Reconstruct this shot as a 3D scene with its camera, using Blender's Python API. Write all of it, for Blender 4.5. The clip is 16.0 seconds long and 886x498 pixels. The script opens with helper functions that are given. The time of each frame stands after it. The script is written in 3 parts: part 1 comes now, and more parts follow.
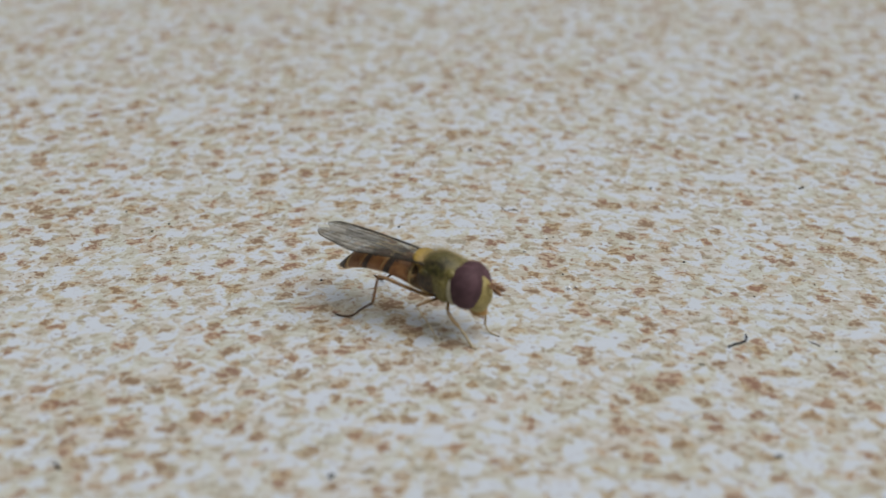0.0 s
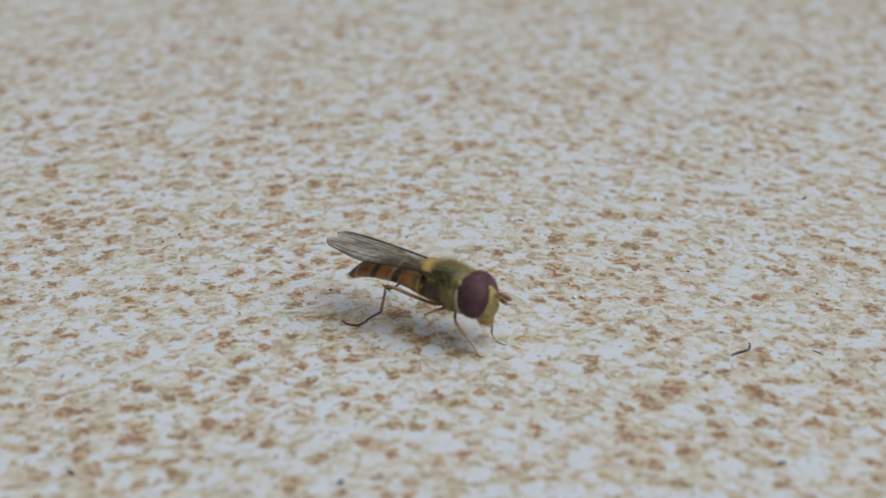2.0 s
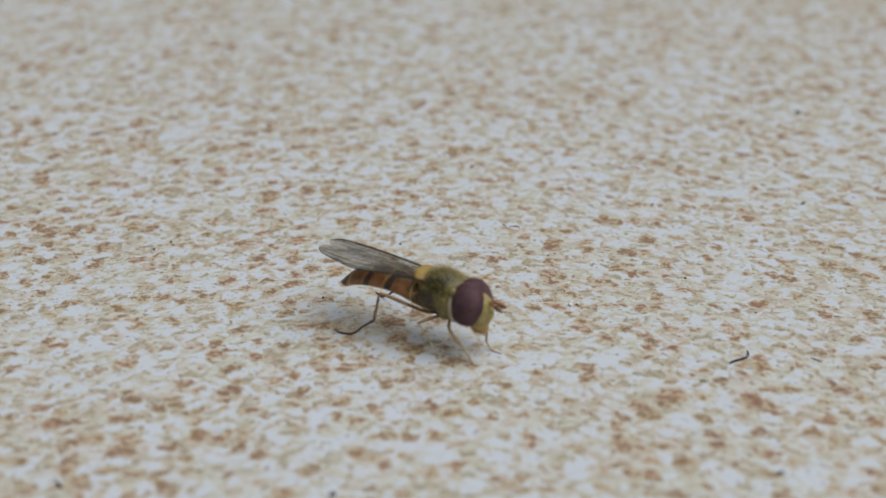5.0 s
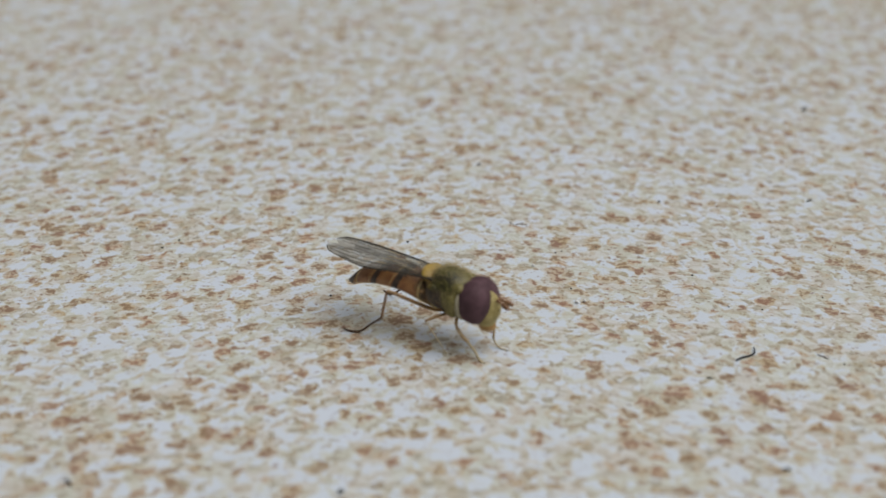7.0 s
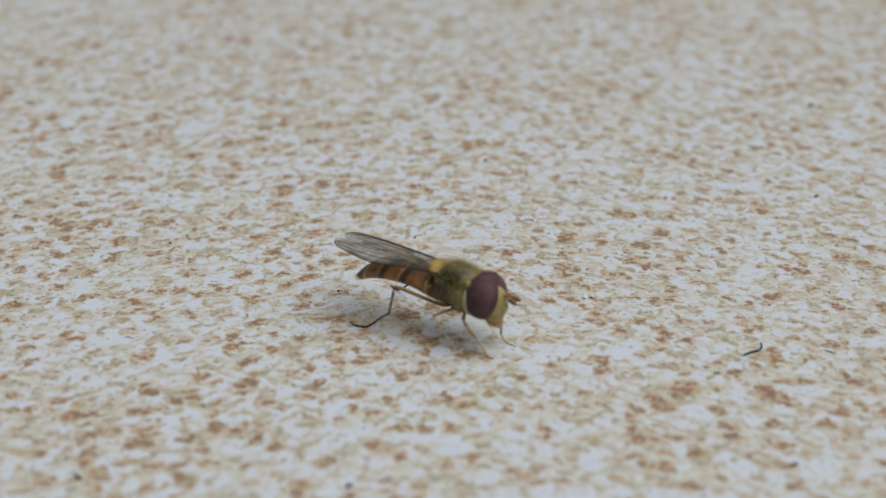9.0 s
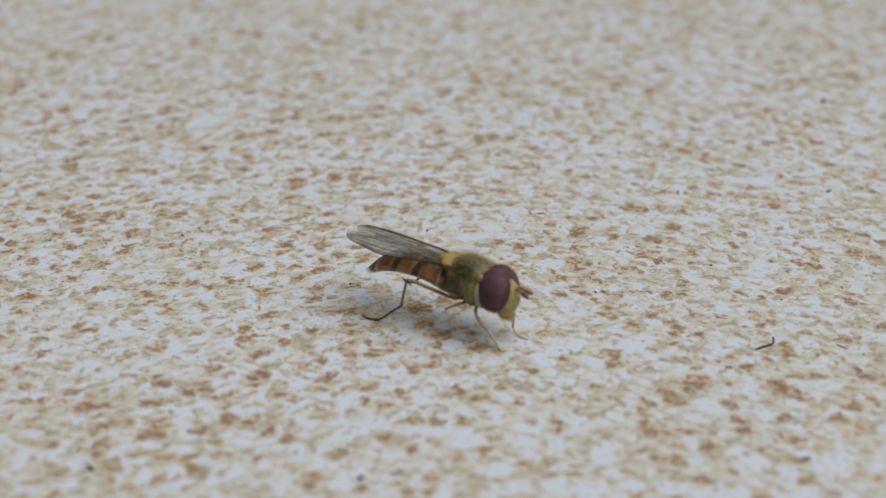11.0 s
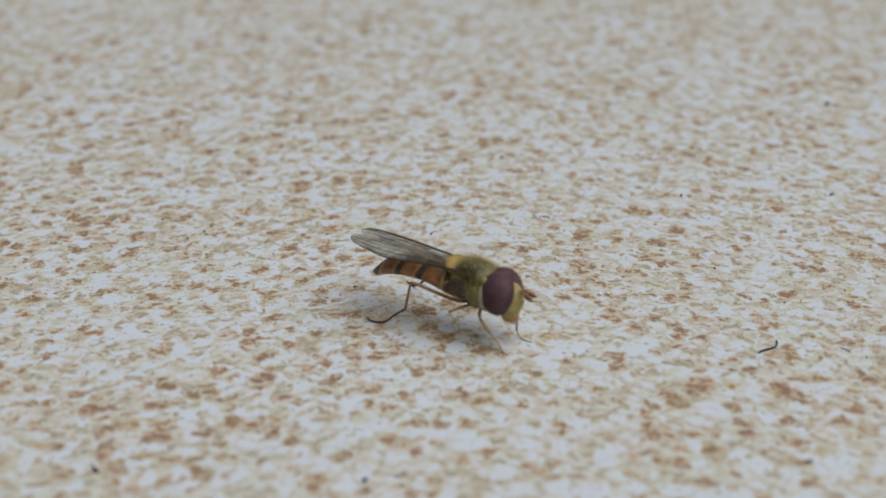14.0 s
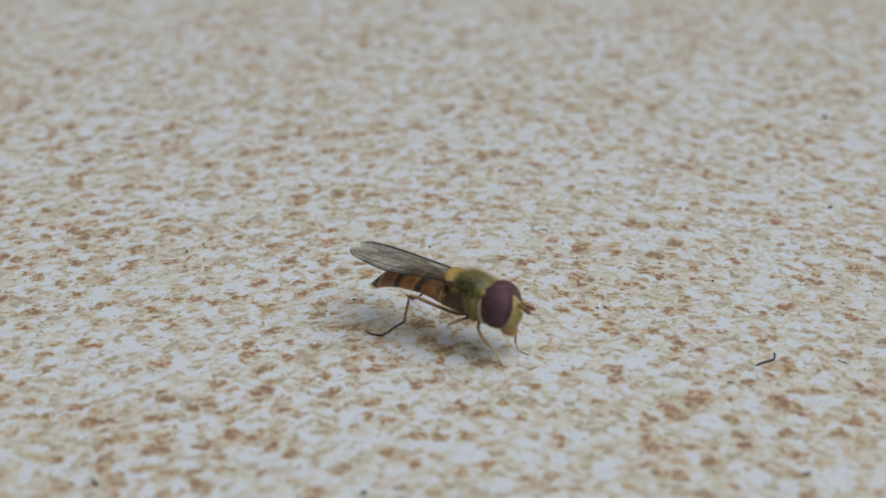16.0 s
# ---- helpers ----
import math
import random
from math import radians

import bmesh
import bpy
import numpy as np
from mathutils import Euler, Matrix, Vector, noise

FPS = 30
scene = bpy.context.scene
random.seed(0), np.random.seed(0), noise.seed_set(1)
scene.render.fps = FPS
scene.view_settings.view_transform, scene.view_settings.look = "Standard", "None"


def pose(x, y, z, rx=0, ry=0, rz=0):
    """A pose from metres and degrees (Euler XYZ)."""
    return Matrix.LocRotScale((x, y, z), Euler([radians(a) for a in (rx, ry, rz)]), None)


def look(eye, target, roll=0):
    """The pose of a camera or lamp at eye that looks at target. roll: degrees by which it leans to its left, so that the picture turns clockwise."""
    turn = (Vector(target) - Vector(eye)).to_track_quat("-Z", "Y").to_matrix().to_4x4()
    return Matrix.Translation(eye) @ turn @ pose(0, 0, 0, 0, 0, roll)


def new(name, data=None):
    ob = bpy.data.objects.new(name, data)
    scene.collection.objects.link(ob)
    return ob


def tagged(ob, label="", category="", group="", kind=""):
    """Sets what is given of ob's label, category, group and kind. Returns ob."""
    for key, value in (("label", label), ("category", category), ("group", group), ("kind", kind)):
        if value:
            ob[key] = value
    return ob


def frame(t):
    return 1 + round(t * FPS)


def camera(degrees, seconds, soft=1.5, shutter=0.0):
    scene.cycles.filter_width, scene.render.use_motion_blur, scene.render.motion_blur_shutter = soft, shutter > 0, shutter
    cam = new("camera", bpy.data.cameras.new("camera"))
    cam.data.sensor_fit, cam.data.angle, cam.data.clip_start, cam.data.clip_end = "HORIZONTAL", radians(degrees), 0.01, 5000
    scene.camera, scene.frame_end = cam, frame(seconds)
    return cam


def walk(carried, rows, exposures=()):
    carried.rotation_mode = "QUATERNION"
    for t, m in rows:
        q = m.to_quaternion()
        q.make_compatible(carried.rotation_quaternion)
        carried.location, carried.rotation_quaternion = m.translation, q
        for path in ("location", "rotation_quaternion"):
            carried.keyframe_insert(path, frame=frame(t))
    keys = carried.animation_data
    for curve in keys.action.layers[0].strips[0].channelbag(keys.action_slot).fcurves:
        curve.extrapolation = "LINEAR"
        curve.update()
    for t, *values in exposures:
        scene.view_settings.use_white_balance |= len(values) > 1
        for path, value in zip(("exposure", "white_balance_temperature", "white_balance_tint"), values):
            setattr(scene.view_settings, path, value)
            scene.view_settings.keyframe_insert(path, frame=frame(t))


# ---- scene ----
# A hoverfly rests on a pale, brown-speckled surface under an overcast sky; a phone held close films it.
MM = 0.001
cam = camera(31.28, 16.0, soft=1.5)
cam.data.dof.use_dof = True
cam.data.dof.focus_distance = 0.0898
cam.data.dof.aperture_fstop = 37.0

PATH = [
    (0.0, -0.000186, -0.082297, 0.043496, 61.6881, -0.5012, -0.2135),
    (0.5, -0.000185, -0.082407, 0.043578, 61.7306, -0.4702, -0.1959),
    (1.0, -0.000186, -0.082823, 0.043846, 61.9795, -0.4187, -0.1828),
    (1.5, -0.000242, -0.083128, 0.043953, 62.0096, -0.3626, -0.1691),
    (2.0, -0.000319, -0.083381, 0.043978, 62.1026, -0.3790, -0.0742),
    (2.5, -0.000332, -0.083543, 0.044052, 62.2885, -0.3736, -0.0407),
    (3.0, -0.000190, -0.083285, 0.044031, 62.2887, -0.2933, 0.0167),
    (3.2, -0.000177, -0.083250, 0.044025, 62.2907, -0.2943, 0.0144),
    (3.3, -0.000076, -0.082985, 0.043981, 62.3060, -0.3021, -0.0030),
    (3.4, 0.000234, -0.082172, 0.043845, 62.3527, -0.3261, -0.0561),
    (3.5, 0.000483, -0.081518, 0.043736, 62.3903, -0.3453, -0.0989),
    (3.6, 0.000366, -0.081637, 0.043687, 62.3630, -0.3325, -0.1180),
    (3.7, 0.000290, -0.081714, 0.043655, 62.3453, -0.3242, -0.1304),
    (3.8, 0.000249, -0.081756, 0.043637, 62.3357, -0.3197, -0.1372),
    (4.0, 0.000139, -0.081868, 0.043591, 62.3100, -0.3077, -0.1552),
    (6.5, 0.000021, -0.082521, 0.043863, 62.1154, -0.0183, -0.0176),
    (7.0, 0.000053, -0.082530, 0.043880, 62.0791, 0.0099, 0.0408),
    (7.5, 0.000000, -0.082556, 0.043896, 62.0498, 0.0318, 0.0477),
    (8.0, 0.000062, -0.082481, 0.043827, 62.0326, 0.0662, 0.1367),
    (8.5, -0.000005, -0.082405, 0.043731, 62.0339, 0.0602, 0.1413),
    (9.0, -0.000079, -0.082738, 0.043866, 61.9845, 0.0822, 0.2103),
    (11.5, -0.000266, -0.082829, 0.043669, 61.8041, 0.0348, 0.6612),
    (12.0, -0.000273, -0.082656, 0.043534, 61.7848, 0.0447, 0.6944),
    (12.5, -0.000289, -0.082829, 0.043604, 61.7748, 0.0486, 0.7289),
    (13.0, -0.000277, -0.082844, 0.043678, 61.7142, 0.0967, 0.7616),
    (13.5, -0.000277, -0.083006, 0.043824, 61.6902, 0.1275, 0.8013),
    (14.0, -0.000184, -0.083069, 0.043899, 61.9345, 0.1196, 0.7714),
    (14.5, -0.000180, -0.083502, 0.044132, 62.3078, 0.1348, 0.7216),
    (15.0, -0.000180, -0.083312, 0.044093, 62.3545, 0.1417, 0.7059),
    (15.5, -0.000174, -0.083300, 0.044106, 62.3540, 0.1355, 0.7151),
    (16.0, -0.000174, -0.083245, 0.043997, 62.4012, 0.1275, 0.7252),
]
walk(cam, [(t, pose(x, y, z, rx, ry, rz)) for t, x, y, z, rx, ry, rz in PATH],
     exposures=[(0.0, -0.270), (7.5, -0.253), (12.5, -0.245), (16.0, -0.300)])

# ---- light: overcast sky and a broad veiled sun ----
SUN_UP, SUN_TURN = 64, 94
world = bpy.data.worlds.new("sky")
scene.world = world
world.use_nodes = True
wn = world.node_tree.nodes
sky = wn.new("ShaderNodeTexSky")
sky.sky_type = "NISHITA"
sky.sun_disc = False
sky.sun_elevation = radians(SUN_UP)
sky.sun_rotation = radians(SUN_TURN)
sky.air_density, sky.dust_density, sky.ozone_density = 1.0, 5.0, 1.0
wn["Background"].inputs["Strength"].default_value = 0.038
cloud = wn.new("ShaderNodeHueSaturation")
cloud.inputs["Saturation"].default_value = 0.02
world.node_tree.links.new(sky.outputs["Color"], cloud.inputs["Color"])
world.node_tree.links.new(cloud.outputs["Color"], wn["Background"].inputs["Color"])
sun_data = bpy.data.lights.new("sun", "SUN")
sun_data.energy = 2.75
sun_data.angle = radians(68)
sun_data.color = (1.0, 0.988, 0.968)
sun = new("sun", sun_data)
a, e = radians(SUN_TURN), radians(SUN_UP)
sun.matrix_world = look((math.sin(a) * math.cos(e), math.cos(a) * math.cos(e), math.sin(e)), (0, 0, 0))


# ---- materials ----
class Nodes:
    """A node material under construction."""

    def __init__(self, name):
        self.mat = bpy.data.materials.new(name)
        self.mat.use_nodes = True
        self.tree = self.mat.node_tree
        self.bsdf = self.tree.nodes["Principled BSDF"]

    def add(self, kind, **values):
        n = self.tree.nodes.new(kind)
        for k, v in values.items():
            n.inputs[k.replace("_", " ")].default_value = v
        return n

    def link(self, a, b):
        self.tree.links.new(a, b)

    def put(self, **values):
        for k, v in values.items():
            self.bsdf.inputs[k.replace("_", " ")].default_value = v

    def coords(self, scale, turn=(0, 0, 0), shift=(0, 0, 0)):
        c = self.add("ShaderNodeTexCoord")
        m = self.add("ShaderNodeMapping", Scale=scale, Rotation=turn, Location=shift)
        self.link(c.outputs["Object"], m.inputs["Vector"])
        return m.outputs["Vector"]

    def noise(self, vector, scale, detail=2.0, rough=0.5, distort=0.0):
        n = self.add("ShaderNodeTexNoise", Scale=scale, Detail=detail, Roughness=rough, Distortion=distort)
        self.link(vector, n.inputs["Vector"])
        return n.outputs["Fac"]

    def step(self, value, low, high, bottom=0.0, top=1.0):
        n = self.add("ShaderNodeMapRange")
        n.interpolation_type = "SMOOTHSTEP"
        for k, v in (("From Min", low), ("From Max", high), ("To Min", bottom), ("To Max", top)):
            n.inputs[k].default_value = v
        self.link(value, n.inputs["Value"])
        return n.outputs["Result"]

    def math(self, op, a, b):
        n = self.tree.nodes.new("ShaderNodeMath")
        n.operation = op
        for i, v in enumerate((a, b)):
            if isinstance(v, (int, float)):
                n.inputs[i].default_value = v
            else:
                self.link(v, n.inputs[i])
        return n.outputs[0]

    def mix(self, fac, a, b):
        n = self.tree.nodes.new("ShaderNodeMix")
        n.data_type = "RGBA"
        for i, v in ((0, fac), (6, a), (7, b)):
            if isinstance(v, (int, float)):
                n.inputs[i].default_value = v
            elif isinstance(v, tuple):
                n.inputs[i].default_value = (*v, 1.0)
            else:
                self.link(v, n.inputs[i])
        return n.outputs[2]

    def colour(self, socket):
        self.link(socket, self.bsdf.inputs["Base Color"])

    def bump(self, height, strength, distance):
        n = self.add("ShaderNodeBump", Strength=strength, Distance=distance)
        self.link(height, n.inputs["Height"])
        self.link(n.outputs["Normal"], self.bsdf.inputs["Normal"])


# marks of the print that stand out: centre and radius, in millimetres
BLOTCHES = [
    (-17.6, -6.5, 0.44), (-14.2, -5.8, 0.47), (-11.2, -6.4, 0.53), (-2.3, -7.9, 0.71), (-2.0, -9.6, 0.71), (-18.6, -17.7, 0.56), (-15.7, -17.5, 0.52),
    (-14.8, -19.9, 0.81), (-12.9, -14.2, 0.53), (-10.2, -14.0, 0.44), (-9.4, -11.6, 0.54), (-11.5, -18.8, 0.60), (-6.2, -8.5, 0.64), (-7.3, -13.4, 0.41),
    (-3.8, -20.4, 0.50), (-2.2, -18.9, 0.44), (-3.1, -16.3, 0.39), (-1.1, -10.8, 0.62), (0.7, -12.2, 0.49), (4.5, -18.9, 0.45), (1.8, -15.9, 0.43),
    (11.8, -15.2, 0.78), (10.4, -16.9, 0.66), (16.1, -15.9, 0.82), (16.0, -9.6, 0.46), (18.0, -6.0, 0.59), (11.7, -20.9, 0.49), (18.4, -18.4, 0.47),
    (9.0, -19.6, 0.48), (10.2, -22.1, 0.56), (-24.1, 3.2, 0.62), (7.1, 1.3, 0.63), (10.2, 4.5, 0.59),
]
# bare white patches of the print
BARE = [
    (-21.2, -5.4, 0.80), (-11.3, -14.2, 0.66), (-12.8, -17.5, 0.59), (-0.6, -20.1, 0.98), (-1.9, -16.7, 0.79), (8.8, -11.8, 0.70), (12.3, -17.5, 0.74),
    (17.6, -21.9, 0.80), (16.7, -10.9, 0.53), (-17.3, 17.4, 1.04), (26.9, 16.5, 1.05), (10.6, 10.6, 0.61), (10.9, 1.8, 0.84), (-2.3, -5.4, 0.90),
    (-28.6, 20.9, 0.77), (-8.8, -10.2, 0.66), (4.2, -13.3, 0.57),
]


def speckled_surface():
    """Glossy bluish-white surface, printed with ragged ochre and rust specks of about a millimetre in pale cream clouds."""
    m = Nodes("speckled_surface")
    flat = m.coords((1000, 1000, 1000))

    def centred(value, gain):
        return m.math("MULTIPLY", m.math("SUBTRACT", value, 0.5), gain)

    def added(*values):
        total = values[0]
        for x in values[1:]:
            total = m.math("ADD", total, x)
        return total

    # ragged outlines: a coarse and a fine shove of the plane
    def shoved(vector, scale, amount, detail):
        wave = m.add("ShaderNodeTexNoise", Scale=scale, Detail=detail, Roughness=0.6)
        m.link(vector, wave.inputs["Vector"])
        off = m.add("ShaderNodeVectorMath")
        off.operation = "SUBTRACT"
        m.link(wave.outputs["Color"], off.inputs[0])
        off.inputs[1].default_value = (0.5, 0.5, 0.5)
        out = m.add("ShaderNodeVectorMath")
        out.operation = "MULTIPLY_ADD"
        m.link(off.outputs[0], out.inputs[0])
        out.inputs[1].default_value = (amount * 1.25, amount, 0.0)
        m.link(vector, out.inputs[2])
        return out.outputs[0]

    plane = shoved(flat, 1.25, 1.25, 4.0)
    # the print runs in flat arcs: its strokes lean one way on one side, the other way on the other
    axes = m.tree.nodes.new("ShaderNodeSeparateXYZ")
    m.link(plane, axes.inputs[0])
    far = m.math("ADD", m.math("MULTIPLY", axes.outputs[0], axes.outputs[0]), 20.0)
    bow = m.math("MULTIPLY", m.math("POWER", far, 0.5), 0.26)
    curved = m.tree.nodes.new("ShaderNodeCombineXYZ")
    m.link(axes.outputs[0], curved.inputs[0])
    m.link(m.math("ADD", axes.outputs[1], bow), curved.inputs[1])
    arcs = curved.outputs[0]

    def cells(scale):
        wide = m.add("ShaderNodeMapping", Scale=(0.90, 1.04, 1.0))
        m.link(arcs, wide.inputs["Vector"])
        c = m.add("ShaderNodeTexVoronoi", Scale=scale)
        m.link(wide.outputs[0], c.inputs["Vector"])
        r = m.tree.nodes.new("ShaderNodeSeparateColor")
        m.link(c.outputs["Color"], r.inputs[0])
        return c.outputs["Distance"], r.outputs

    def marks(rows, inner, outer):
        total = 0.0
        for x, y, r in rows:
            spot = m.add("ShaderNodeMapping", Location=(-x / r, -y / r, 0.0), Scale=(1 / r, 1 / r, 1.0))
            m.link(plane, spot.inputs["Vector"])
            size = m.add("ShaderNodeVectorMath")
            size.operation = "LENGTH"
            m.link(spot.outputs[0], size.inputs[0])
            total = m.math("MAXIMUM", total, m.step(size.outputs["Value"], outer, inner))
        return total

    placed = marks(BLOTCHES, 0.3, 1.7)
    bare = marks(BARE, 0.5, 1.3)
    grain = m.noise(m.coords((3100, 3600, 1000), (0, 0, 0.10)), 1.0, 3, 0.6)
    squeeze = m.add("ShaderNodeMapping", Scale=(1.7, 3.4, 1.0))
    m.link(arcs, squeeze.inputs["Vector"])
    hatch = m.noise(squeeze.outputs[0], 1.0, 3, 0.6, 0.5)
    ragged = m.noise(plane, 2.7, 3, 0.65)
    broad = m.noise(flat, 0.13, 2, 0.5)
    tone = m.noise(flat, 0.42, 2, 0.5)

    # a net of cream strands round small white cells
    net = m.add("ShaderNodeTexVoronoi", Scale=0.88)
    net.feature = "DISTANCE_TO_EDGE"
    spread = m.add("ShaderNodeMapping", Scale=(0.92, 1.06, 1.0), Location=(3.3, 7.1, 0.0))
    m.link(arcs, spread.inputs["Vector"])
    m.link(spread.outputs[0], net.inputs["Vector"])
    strands = m.step(net.outputs["Distance"], 0.32, 0.0, -0.13, 0.10)

    # pale clouds, small flecks and large specks
    clouds = added(m.noise(plane, 0.80, 3, 0.5), strands, centred(hatch, 0.15), centred(broad, 0.22), m.math("MULTIPLY", placed, 0.10), m.math("MULTIPLY", bare, -0.14))
    size, kind = cells(0.97)
    speck = m.math("SUBTRACT", m.step(kind[0], 0.0, 1.0, 0.13, 0.47), size)
    speck = m.math("MAXIMUM", speck, m.math("SUBTRACT", m.math("MULTIPLY", placed, 0.64), 0.41))
    speck = added(speck, centred(ragged, 0.80), centred(hatch, 0.36), centred(clouds, 0.45), m.math("MULTIPLY", bare, -0.30))
    small, sort = cells(1.9)
    fleck = m.math("SUBTRACT", m.step(sort[0], 0.0, 1.0, 0.03, 0.47), small)
    fleck = added(fleck, centred(ragged, 0.55), centred(hatch, 0.50), centred(clouds, 1.5), m.math("MULTIPLY", bare, -0.35))

    white = m.mix(m.step(broad, 0.35, 0.65), (0.592, 0.645, 0.724), (0.58, 0.634, 0.70))
    cream = m.mix(m.step(tone, 0.40, 0.60), (0.572, 0.587, 0.537), (0.587, 0.577, 0.547))
    c = m.mix(m.step(clouds, 0.42, 0.54, 0, 0.92), white, cream)
    c = m.mix(m.step(m.math("ADD", hatch, centred(clouds, 1.2)), 0.55, 0.70, 0, 0.50), c, m.mix(m.step(tone, 0.42, 0.58), (0.44, 0.425, 0.325), (0.45, 0.405, 0.335)))
    # flecks: olive, tan or grey brown
    thin = m.mix(m.step(sort[1], 0.3, 0.7), (0.35, 0.295, 0.195), (0.365, 0.27, 0.195))
    thin = m.mix(m.step(sort[2], 0.72, 0.84), thin, (0.315, 0.28, 0.22))
    thin = m.mix(m.step(grain, 0.56, 0.40, 0, 0.6), thin, (0.50, 0.465, 0.37))
    c = m.mix(m.step(fleck, -0.16, 0.02, 0, 0.55), c, (0.50, 0.485, 0.40))
    c = m.mix(m.step(fleck, -0.03, 0.14, 0, 0.85), c, thin)
    # specks: tan margin, ochre or rust body, dark fragments and pale holes inside
    body = m.mix(m.step(kind[1], 0.35, 0.65), (0.475, 0.36, 0.21), (0.475, 0.32, 0.215))
    body = m.mix(m.step(kind[2], 0.80, 0.90), body, (0.365, 0.29, 0.225))
    body = m.mix(m.step(grain, 0.56, 0.40, 0, 0.70), body, (0.51, 0.43, 0.31))
    dark = m.mix(m.step(kind[1], 0.3, 0.7), (0.225, 0.138, 0.08), (0.235, 0.12, 0.08))
    c = m.mix(m.step(speck, -0.20, 0.03, 0, 0.80), c, m.mix(m.step(tone, 0.42, 0.58), (0.525, 0.505, 0.415), (0.535, 0.495, 0.42)))
    cover = m.math("MULTIPLY", m.step(speck, -0.05, 0.11), m.step(kind[2], 0.0, 0.55, 0.62, 0.96))
    c = m.mix(cover, c, body)
    inner = added(m.math("MULTIPLY", m.step(speck, -0.06, 0.30), 0.42), centred(grain, 1.9), centred(hatch, 0.9))
    c = m.mix(m.step(inner, 0.16, 0.42, 0, 0.80), c, dark)
    # scattered dark splinters of the print
    splinters = m.step(added(grain, centred(hatch, 0.9)), 0.66, 0.80, 0, 0.65)
    c = m.mix(m.math("MULTIPLY", splinters, m.step(clouds, 0.46, 0.58)), c, (0.24, 0.185, 0.125))
    m.colour(c)
    gloss = m.step(m.noise(flat, 0.7, 4, 0.6), 0.3, 0.7, 0.34, 0.50)
    m.link(gloss, m.bsdf.inputs["Roughness"])
    m.put(Specular_IOR_Level=0.5)
    m.bump(m.math("ADD", m.noise(flat, 1.0, 3, 0.5), m.math("MULTIPLY", grain, 0.3)), 0.25, 0.00006)
    return m.mat


def cuticle(name, base, other, rough=0.45, scale=2500, coat=0.0, spread=(0.4, 0.6), bump=0.3, sheen=0.0):
    """Insect cuticle: two tones in fine mottles, with small relief."""
    m = Nodes(name)
    v = m.coords((1, 1, 1))
    m.colour(m.mix(m.step(m.noise(v, scale, 4, 0.65), *spread), base, other))
    m.put(Roughness=rough, Coat_Weight=coat, Coat_Roughness=0.2)
    m.bump(m.noise(v, scale * 3, 3, 0.6), bump, 0.00002)
    return m.mat


def eye_material():
    """Compound eye: plum brown, faceted, lightly glossy."""
    m = Nodes("compound_eye")
    v = m.coords((1, 1, 1))
    cells = m.add("ShaderNodeTexVoronoi", Scale=26000.0)
    m.link(v, cells.inputs["Vector"])
    m.colour(m.mix(m.step(m.noise(v, 1500, 2, 0.5), 0.35, 0.65), (0.078, 0.044, 0.051), (0.112, 0.063, 0.074)))
    m.put(Roughness=0.58, Specular_IOR_Level=0.10)
    m.bump(cells.outputs["Distance"], 0.35, 0.00001)
    return m.mat


def thorax_material():
    """Bronze back, dark brown flanks, yellow-green dust in front of them, on the shoulders and along the rear margin."""
    m = Nodes("dusted_bronze_thorax")
    v = m.coords((1000, 1000, 1000))
    wave = m.add("ShaderNodeTexNoise", Scale=2.2, Detail=3.0, Roughness=0.6)
    m.link(v, wave.inputs["Vector"])
    off = m.add("ShaderNodeVectorMath")
    off.operation = "MULTIPLY_ADD"
    m.link(wave.outputs["Color"], off.inputs[0])
    off.inputs[1].default_value = (0.5, 0.5, 0.5)
    m.link(v, off.inputs[2])
    axes = m.tree.nodes.new("ShaderNodeSeparateXYZ")
    m.link(off.outputs[0], axes.inputs[0])
    # the wave lifts every coordinate by a quarter on the whole
    x, y, z = (m.math("SUBTRACT", axes.outputs[i], 0.25) for i in range(3))
    y = m.math("ABSOLUTE", y, 0.0)
    fine = m.noise(v, 4.2, 4, 0.65)
    dust = m.noise(v, 9.0, 3, 0.6)
    back = m.mix(m.step(fine, 0.38, 0.62), (0.032, 0.029, 0.009), (0.092, 0.084, 0.022))
    # two dull stripes along the back, and a paler margin in front
    stripe = m.math("ABSOLUTE", m.math("SUBTRACT", y, 0.30), 0.0)
    back = m.mix(m.step(stripe, 0.16, 0.06, 0, 0.5), back, (0.090, 0.082, 0.026))
    back = m.mix(m.math("MULTIPLY", m.step(y, 0.50, 0.68), m.step(y, 0.95, 0.78, 0, 0.8)), back, (0.024, 0.020, 0.010))
    back = m.mix(m.step(x, 0.62, 1.05, 0, 0.75), back, (0.17, 0.145, 0.05))
    flank = m.mix(m.step(fine, 0.4, 0.62), (0.034, 0.024, 0.017), (0.085, 0.057, 0.030))
    green = m.mix(m.step(dust, 0.38, 0.62), (0.125, 0.108, 0.030), (0.225, 0.19, 0.062))
    low = m.step(z, 3.62, 3.30)
    c = m.mix(low, back, flank)
    c = m.mix(m.math("MULTIPLY", low, m.step(x, -0.02, 0.32)), c, green)
    c = m.mix(m.math("MULTIPLY", m.step(x, 0.55, 0.85), m.step(y, 0.42, 0.70)), c, green)
    # amber rear margin above the scutellum
    c = m.mix(m.math("MULTIPLY", m.step(x, -0.50, -0.75), m.step(z, 3.35, 3.6)), c, (0.27, 0.18, 0.045))
    m.colour(c)
    m.put(Roughness=0.42, Specular_IOR_Level=0.4)
    m.bump(m.math("ADD", fine, m.math("MULTIPLY", dust, 0.5)), 0.5, 0.00004)
    return m.mat


